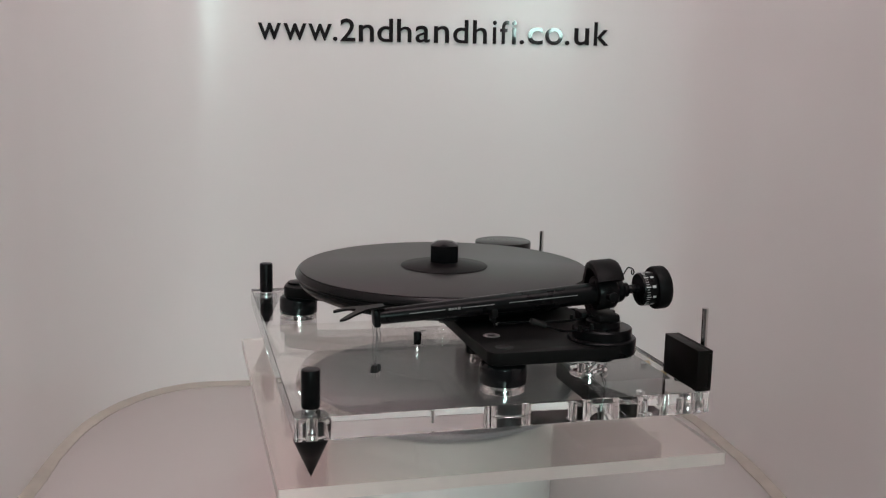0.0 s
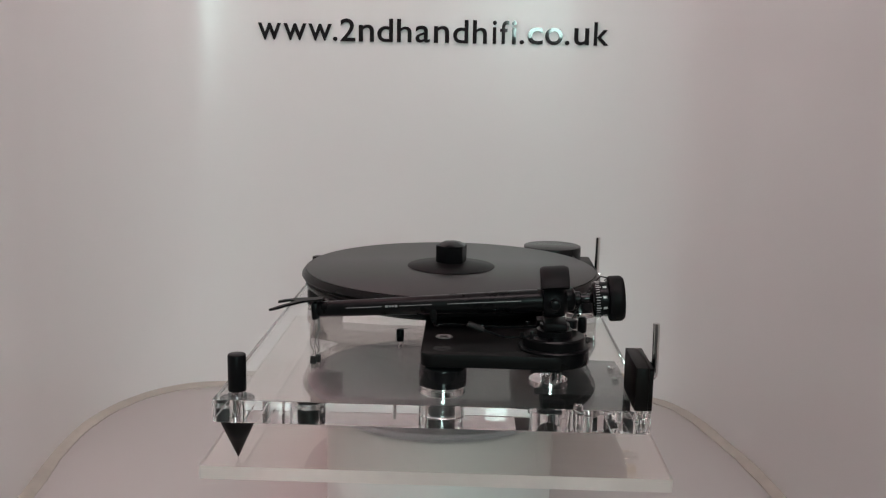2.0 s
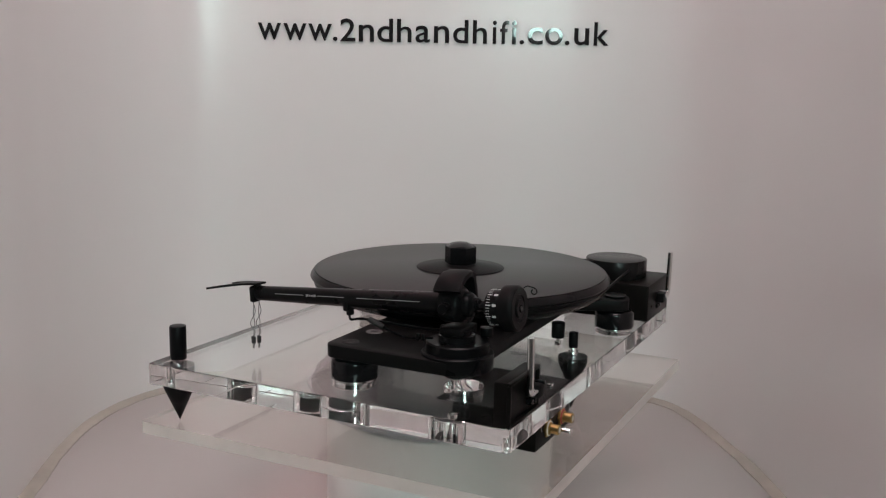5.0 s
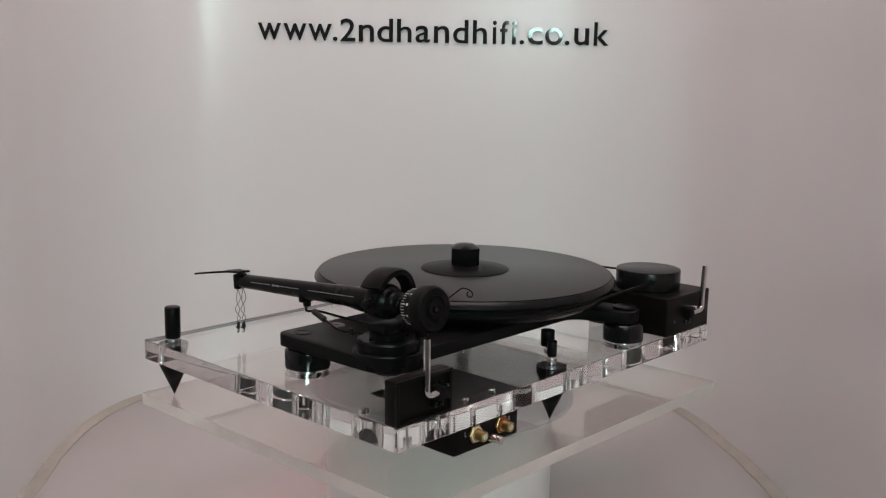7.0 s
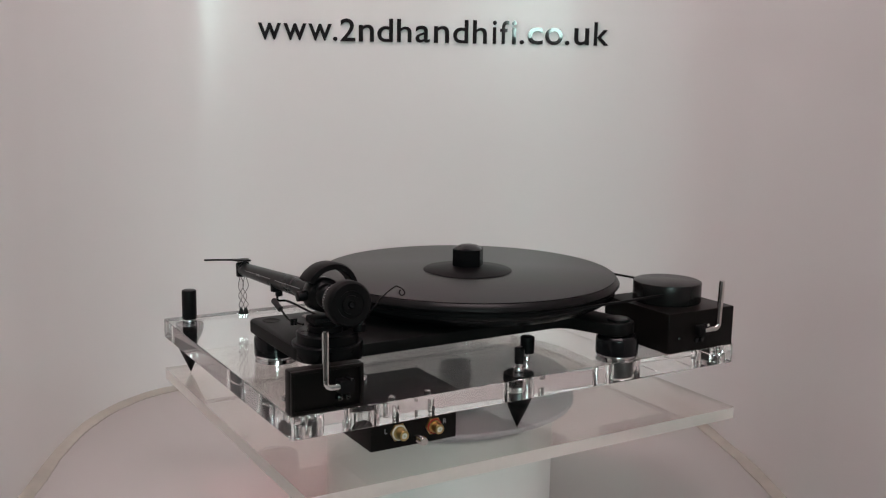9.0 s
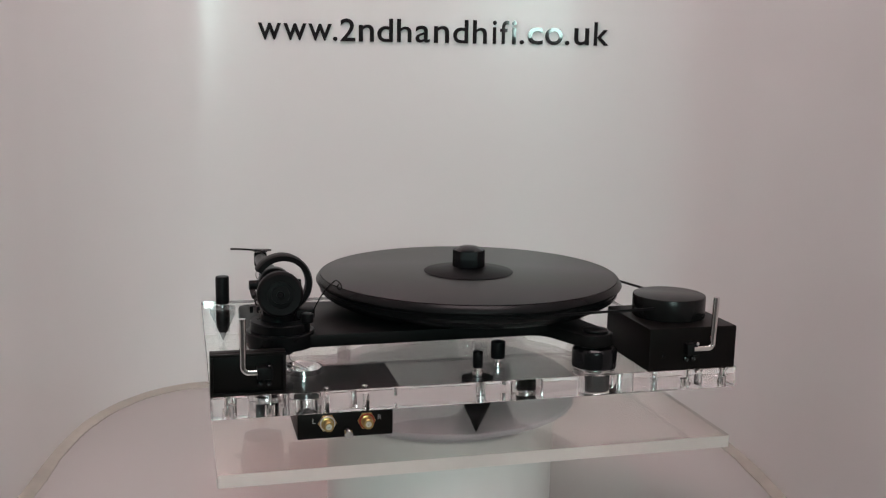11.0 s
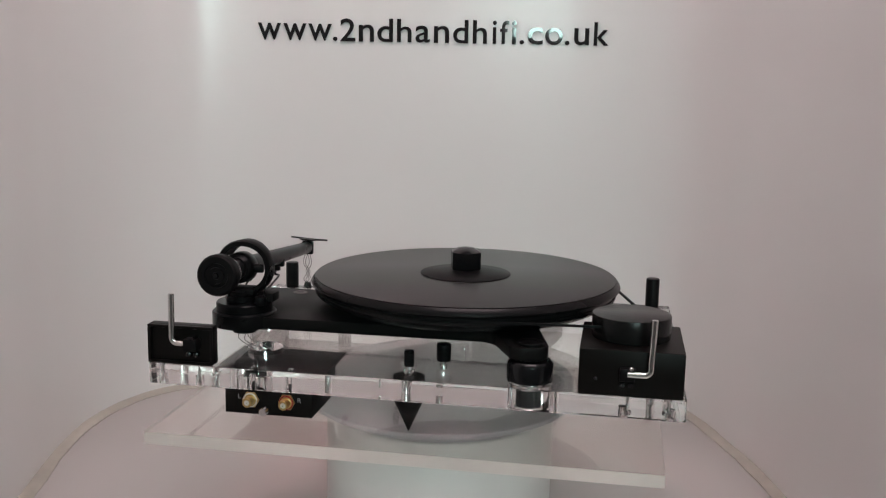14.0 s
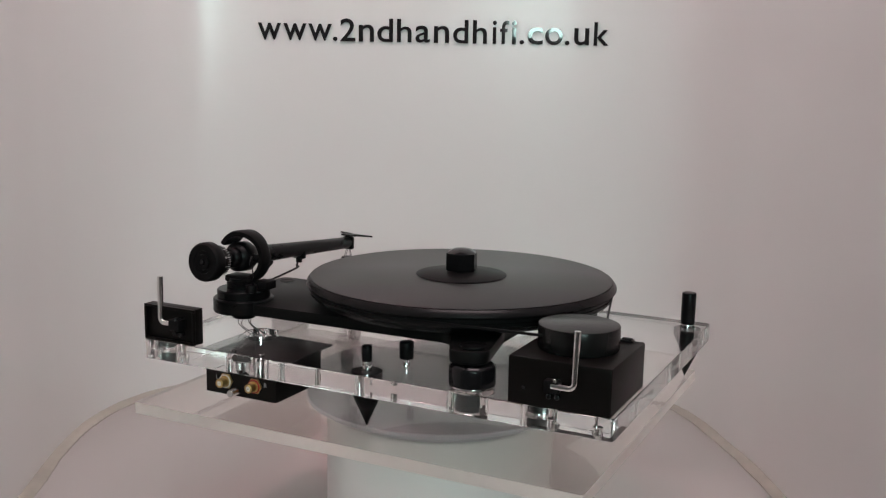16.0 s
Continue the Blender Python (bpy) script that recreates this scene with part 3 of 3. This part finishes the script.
def build_tonearm(player):
    d = (TIP - PIVOT).normalized()                    # towards the headshell
    side = d.cross(Vector((0, 0, 1))).normalized()    # across the arm
    up = side.cross(d).normalized()
    turn = Matrix((side, up, d)).transposed()         # local z runs to the headshell
    L = (TIP - PIVOT).length

    def along(s, a=0.0, h=0.0):
        return PIVOT + d * s + side * a + up * h
    arm = part("tonearm", lathe([(0.0, 0.006), (0.0094, 0.006), (0.0093, 0.02), (0.0087, 0.05), (0.0076, L * 0.6), (0.0066, L - 0.004), (0.0060, L), (0.0, L)], PIVOT, turn=turn, seg=32),
               SATIN, player, "black tapered tonearm tube")
    # headshell: end block and forked mounting plate
    bm = bmesh.new()

    def add_bar(bm, c, sx, sy, sz, bev=0.0006):
        n0 = len(bm.verts)
        add_box(bm, -sx / 2, sx / 2, -sy / 2, sy / 2, -sz / 2, sz / 2, bev)
        bm.verts.ensure_lookup_table()
        for v in bm.verts[n0:]:
            v.co = c + turn @ v.co
        return bm
    add_bar(bm, along(L + 0.001, 0, -0.0005), 0.0135, 0.0150, 0.006, 0.002)
    part("end_block", bm, SATIN, arm)
    bm = bmesh.new()
    outline = [(-0.0065, -0.006), (0.0065, -0.006), (0.0078, 0.008), (0.0130, 0.020), (0.0138, 0.032), (0.0120, 0.0345), (0.0085, 0.0345), (0.0070, 0.024), (0.0005, 0.017),
               (-0.0080, 0.0195), (-0.0190, 0.0285), (-0.0275, 0.0345), (-0.0300, 0.0320), (-0.0295, 0.0290), (-0.0210, 0.0215), (-0.0088, 0.010)]
    lower, upper = [], []
    for a, s in outline:
        lift = 0.0008 - 0.06 * max(0, s) - 3.0 * max(0, s - 0.018) ** 2 - 0.05 * a
        lower.append(bm.verts.new(along(L + s, a, 0.0072 + lift)))
        upper.append(bm.verts.new(along(L + s, a, 0.0090 + lift)))
    bm.faces.new(lower)
    bm.faces.new(list(reversed(upper)))
    for i in range(len(lower)):
        bm.faces.new([lower[i - 1], lower[i], upper[i], upper[i - 1]])
    bmesh.ops.triangulate(bm, faces=[f for f in bm.faces if len(f.verts) > 4])
    bmesh.ops.recalc_face_normals(bm, faces=bm.faces)
    part("headshell", bm, MATT, arm, "forked flat black headshell", smooth=25)
    # four thin cartridge leads with clips
    for k, dx, dy in ((0, -0.0026, 0.0), (1, 0.0026, 0.001), (0, 0.0010, 0.0032), (1, -0.0012, -0.0026)):
        s0 = along(L + 0.002 - dy, dx, -0.007)
        path = smooth_path([s0, s0 + Vector((0.0024 * (1 - 2 * k), 0.001, -0.011)), s0 + Vector((-0.0022 * (1 - 2 * k), -0.001, -0.021)),
                            s0 + Vector((0.0020 * (1 - 2 * k), 0.001, -0.0295)), s0 + Vector((-0.0004 * (1 - 2 * k), 0.0, -0.0335))], 5)
        part("lead", tube(path, 0.00038, 6), WIRE, arm)
        e = path[-1]
        part("clip", tube([e, e + Vector((0.0012 * (1 - 2 * k), 0, -0.006))], [0.0014, 0.0018], 8), RUBBER, arm)
        e2 = e + Vector((0.0012 * (1 - 2 * k), 0, -0.0062))
        part("pin", tube([e2, e2 + Vector((0.0003, 0, -0.0042))], 0.0008, 8), CHROME, arm)
    # print on the outer flank of the tube: fine lines and a dash of plain lettering
    bm = bmesh.new()
    for s0, s1, h in ((0.027, 0.088, 0.0005), (0.101, 0.1285, 0.0005), (0.143, 0.1735, 0.0005), (0.1300, 0.1322, 0.0020), (0.1328, 0.1348, 0.0014), (0.1353, 0.1372, 0.0014), (0.1378, 0.1402, 0.0020)):
        n0 = len(bm.verts)
        add_box(bm, -0.00012, 0.00012, -h / 2, h / 2, s0, s1)
        bm.verts.ensure_lookup_table()
        for v in bm.verts[n0:]:
            rr = 0.0098 - 0.0029 * v.co.z / L
            v.co = PIVOT + turn @ Vector((-(rr + v.co.x) * math.cos(PRINT_TURN), v.co.y + rr * math.sin(PRINT_TURN), v.co.z))
    part("print", bm, GREYPRINT, arm, smooth=0)
    # clip for the lift bar under the tube
    bm = bmesh.new()
    add_bar(bm, along(0.1005, 0, -0.0045), 0.0150, 0.0120, 0.006, 0.0015)
    add_bar(bm, along(0.1005, 0, -0.0120), 0.006, 0.006, 0.005, 0.001)
    part("lift_clip", bm, MATT, arm)
    # C-shaped bearing ring round the tube
    bm = bmesh.new()
    ring = []
    seg = 44
    a0, a1 = radians(-100), radians(151)
    for i in range(seg + 1):
        a = a0 + (a1 - a0) * i / seg
        ca, sa = math.cos(a), math.sin(a)
        sect = []
        w = 0.0070 + 0.0048 * max(0.0, min(1.0, (a - radians(30)) / radians(60)))
        for r, s in ((0.0206, -w), (0.0250, -w), (0.0263, 0.003 - w), (0.0263, w - 0.003), (0.0250, w), (0.0206, w)):
            # seen from behind, angle grows from the record side over the top
            sect.append(bm.verts.new(PIVOT + Vector((-0.0060 - r * ca, 0, 0.0010 + r * sa)) + d * s))
        ring.append(sect)
    for p, q in zip(ring, ring[1:]):
        for k in range(6):
            bm.faces.new([p[k], q[k], q[(k + 1) % 6], p[(k + 1) % 6]])
    bm.faces.new(ring[0])
    bm.faces.new(list(reversed(ring[-1])))
    bmesh.ops.recalc_face_normals(bm, faces=bm.faces)
    part("bearing_ring", bm, MATT, arm, "thick black C-shaped bearing ring")
    part("bearing_yoke", lathe([(0.0, -0.0225), (0.0055, -0.0225), (0.0062, -0.0218), (0.0064, -0.0180), (0.0090, -0.0168), (0.0100, -0.0150), (0.0104, -0.0110), (0.0136, -0.0085), (0.0146, -0.0070), (0.0150, 0.0070), (0.0142, 0.0085), (0.0, 0.0090)], PIVOT, turn=turn, seg=32), SATIN, arm)
    part("bearing_pin", lathe(drum(0.0042, -0.0225, 0.0225, 0.0006), PIVOT, "x", 20), SATIN, arm)
    # counterweight on its stub
    part("stub_shaft", lathe(drum(0.0040, -0.0330, -0.0215, 0.0003), PIVOT, turn=turn, seg=20), GLOSS, arm)
    axis = PIVOT - up * 0.0010
    part("counterweight", lathe([(0.0, -0.0570), (0.0030, -0.0570), (0.0034, -0.0586), (0.0072, -0.0586), (0.0076, -0.0568), (0.0108, -0.0566), (0.0113, -0.0577), (0.0168, -0.0579), (0.0184, -0.0564), (0.0189, -0.0545),
                                 (0.0189, -0.0472), (0.0181, -0.0456), (0.0, -0.0454)], axis, turn=turn, seg=56), MATT, arm, "black round counterweight")
    part("dial_ring", lathe([(0.0, -0.0453), (0.0144, -0.0453), (0.0146, -0.0447), (0.0146, -0.0340), (0.0138, -0.0326), (0.0, -0.0326)], axis, turn=turn, seg=48), SATIN, arm, "black dial ring with white ticks")
    bm = bmesh.new()
    for k in range(40):
        a = 2 * math.pi * k / 40
        marks = [(0.0002, -0.0375, -0.0345)]
        if k % 4 == 0:
            marks = [(0.0004, -0.0385, -0.0343), (0.0010, -0.0432, -0.0400)]
        for half, s0, s1 in marks:
            n0 = len(bm.verts)
            add_box(bm, -half, half, 0.01462, 0.01472, s0, s1)
            bm.verts.ensure_lookup_table()
            rot = Matrix.Rotation(a, 3, "Z")
            for v in bm.verts[n0:]:
                v.co = axis + turn @ (rot @ v.co)
    part("tick_marks", bm, PRINT, arm, smooth=0)
    part("weight_screw", lathe([(0.0, -0.0594), (0.0022, -0.0594), (0.0026, -0.0585), (0.0026, -0.0576), (0.0, -0.0576)], axis, turn=turn, seg=12), GLOSS, arm)
    # base, pillar, lift
    bx, by = 0.1725, 0.1000
    base = part("arm_base", lathe([(0.0, 0.2114), (0.0295, 0.2114), (0.0300, 0.2122), (0.0300, 0.2240), (0.0290, 0.2250), (0.0262, 0.2252), (0.0262, 0.2325), (0.0250, 0.2338), (0.0, 0.2340)], (bx, by, 0), seg=56), SATIN, player, "round black tonearm base")
    part("pillar", lathe([(0.0, 0.2341), (0.0150, 0.2341), (0.0150, 0.2395), (0.0125, 0.2402), (0.0125, 0.2440), (0.0, 0.2440)], (bx + 0.002, by, 0), seg=36), SATIN, base)
    bm = bmesh.new()
    add_box(bm, bx - 0.013, bx + 0.016, by - 0.010, by + 0.010, 0.2402, 0.2470, 0.002)
    part("yoke_foot", bm, MATT, base)
    bm = bmesh.new()
    add_box(bm, bx - 0.030, bx - 0.014, by - 0.014, by + 0.004, 0.2342, 0.2425, 0.0012)
    part("lift_block", bm, MATT, base)
    part("lift_knob", lathe(drum(0.0055, 0.2342, 0.2420, 0.0008), (bx - 0.022, by + 0.016, 0), seg=24), SATIN, base)
    part("lift_bar", tube(smooth_path([along(0.1005, -0.0015, -0.0145), along(0.0985, -0.0015, -0.0185), (0.1700, 0.010, 0.2395), (0.1640, 0.060, 0.2370), (0.1590, 0.088, 0.2372)], 6), 0.0011, 8), SATIN, base)
    lever = [(0.1880, 0.0850, 0.2370), (0.1895, 0.060, 0.2350), (0.1905, 0.0400, 0.2410)]
    part("cue_lever", tube(smooth_path(lever, 5), 0.0010, 8), SATIN, base, "thin black cueing lever")
    part("lever_grip", tube([(0.1905, 0.0402, 0.2409), (0.1917, 0.0270, 0.2462)], 0.0026, 14), RUBBER, base)
    for p in ((0.1895, 0.072, 0.2372), (0.1960, 0.0800, 0.2395), (0.1560, 0.0780, 0.2382)):
        part("small_screw", lathe(drum(0.0016, -0.0034, 0.0024, 0.0004), p, seg=14), SATIN, base)
    # anti-skating wire with a loop
    loop = [(0.1500, 0.1130, 0.2340), (0.1400, 0.1280, 0.2600), (0.1310, 0.1400, 0.2745), (0.1285, 0.1450, 0.2755), (0.1265, 0.1490, 0.2735), (0.1262, 0.1500, 0.2705),
            (0.1278, 0.1480, 0.2690), (0.1290, 0.1462, 0.2710), (0.1283, 0.1468, 0.2735)]
    part("skate_wire", tube(smooth_path(loop, 4), 0.0006, 8), SATIN, base, "thin bent anti-skating wire")
    # signal wires down to the output box
    for k in range(4):
        a = k * 1.5 + 0.3
        x, y = bx - 0.002 + 0.006 * math.cos(a), by + 0.006 * math.sin(a)
        hx, hy = CABLE_HOLE[0] + 0.007 * math.cos(a + 0.6), CABLE_HOLE[1] + 0.007 * math.sin(a + 0.6)
        part("signal_wire", tube(smooth_path([(x, y, 0.2036), (x + 0.001 * math.cos(a), y + 0.001 * math.sin(a), 0.196), (hx, hy, 0.184), (hx, hy, 0.1705)], 5), 0.0005, 6), WIRE, base)


def build_player():
    player = thing("record_player", (0.0, 0.0, PLATE_TOP), "black and clear acrylic record player standing on a clear plate", "record player")
    build_plinth(player)
    build_spikes(player)
    build_feet(player)
    build_board(player)
    build_platter(player)
    build_motor(player)
    build_hinge(player, 0.1748, 0.2352, (0.2096, 0.1790, 0.2105), (0.2096, 0.1785, 0.2548), (0.1860, 0.1985), True)
    build_hinge(player, -0.2335, -0.1740, (-0.2045, 0.1806, 0.2105), (-0.2055, 0.1810, 0.2570), (-0.1920, -0.1795), False)
    build_output_box(player)
    build_tonearm(player)
    return player


def build_clamp():
    c = thing("record_clamp", (*PC, 0.2523), "black disc record clamp with a hexagonal nut on the platter", "record clamp")
    part("disc", lathe([(0.0, 0.2524), (0.0442, 0.2524), (0.0450, 0.2529), (0.0442, 0.2536), (0.0180, 0.2566), (0.0, 0.2571)], (*PC, 0), seg=72), MATT, c)
    part("nut", lathe([(0.0, 0.2572), (0.0156, 0.2572), (0.0162, 0.2582), (0.0162, 0.2744), (0.0150, 0.2752), (0.0128, 0.2764), (0.0085, 0.2784), (0.0, 0.2792)], (*PC, 0), seg=6, turn=Matrix.Rotation(radians(-14.7), 3, "Z")), GLOSS, c, "gloss black hexagonal nut")
    return c


build_room()
build_booth()
build_sign()
STANDING = build_stand()
PLATE_OB = build_plate()
PLAYER = build_player()
CLAMP = build_clamp()


def motions():
    """The stand turns steadily, with all that is on it."""
    times = [0.5 * k for k in range(33)]

    def turned(x, y, z, t):
        a = TURN_START + TURN_RATE * t
        return pose(0, 0, 0, 0, 0, a) @ Matrix.Translation((x, y, z))
    for ob in (PLATE_OB, PLAYER, CLAMP):
        x, y, z = ob.location
        walk(ob, [(t, turned(x, y, z, t)) for t in times])


motions()
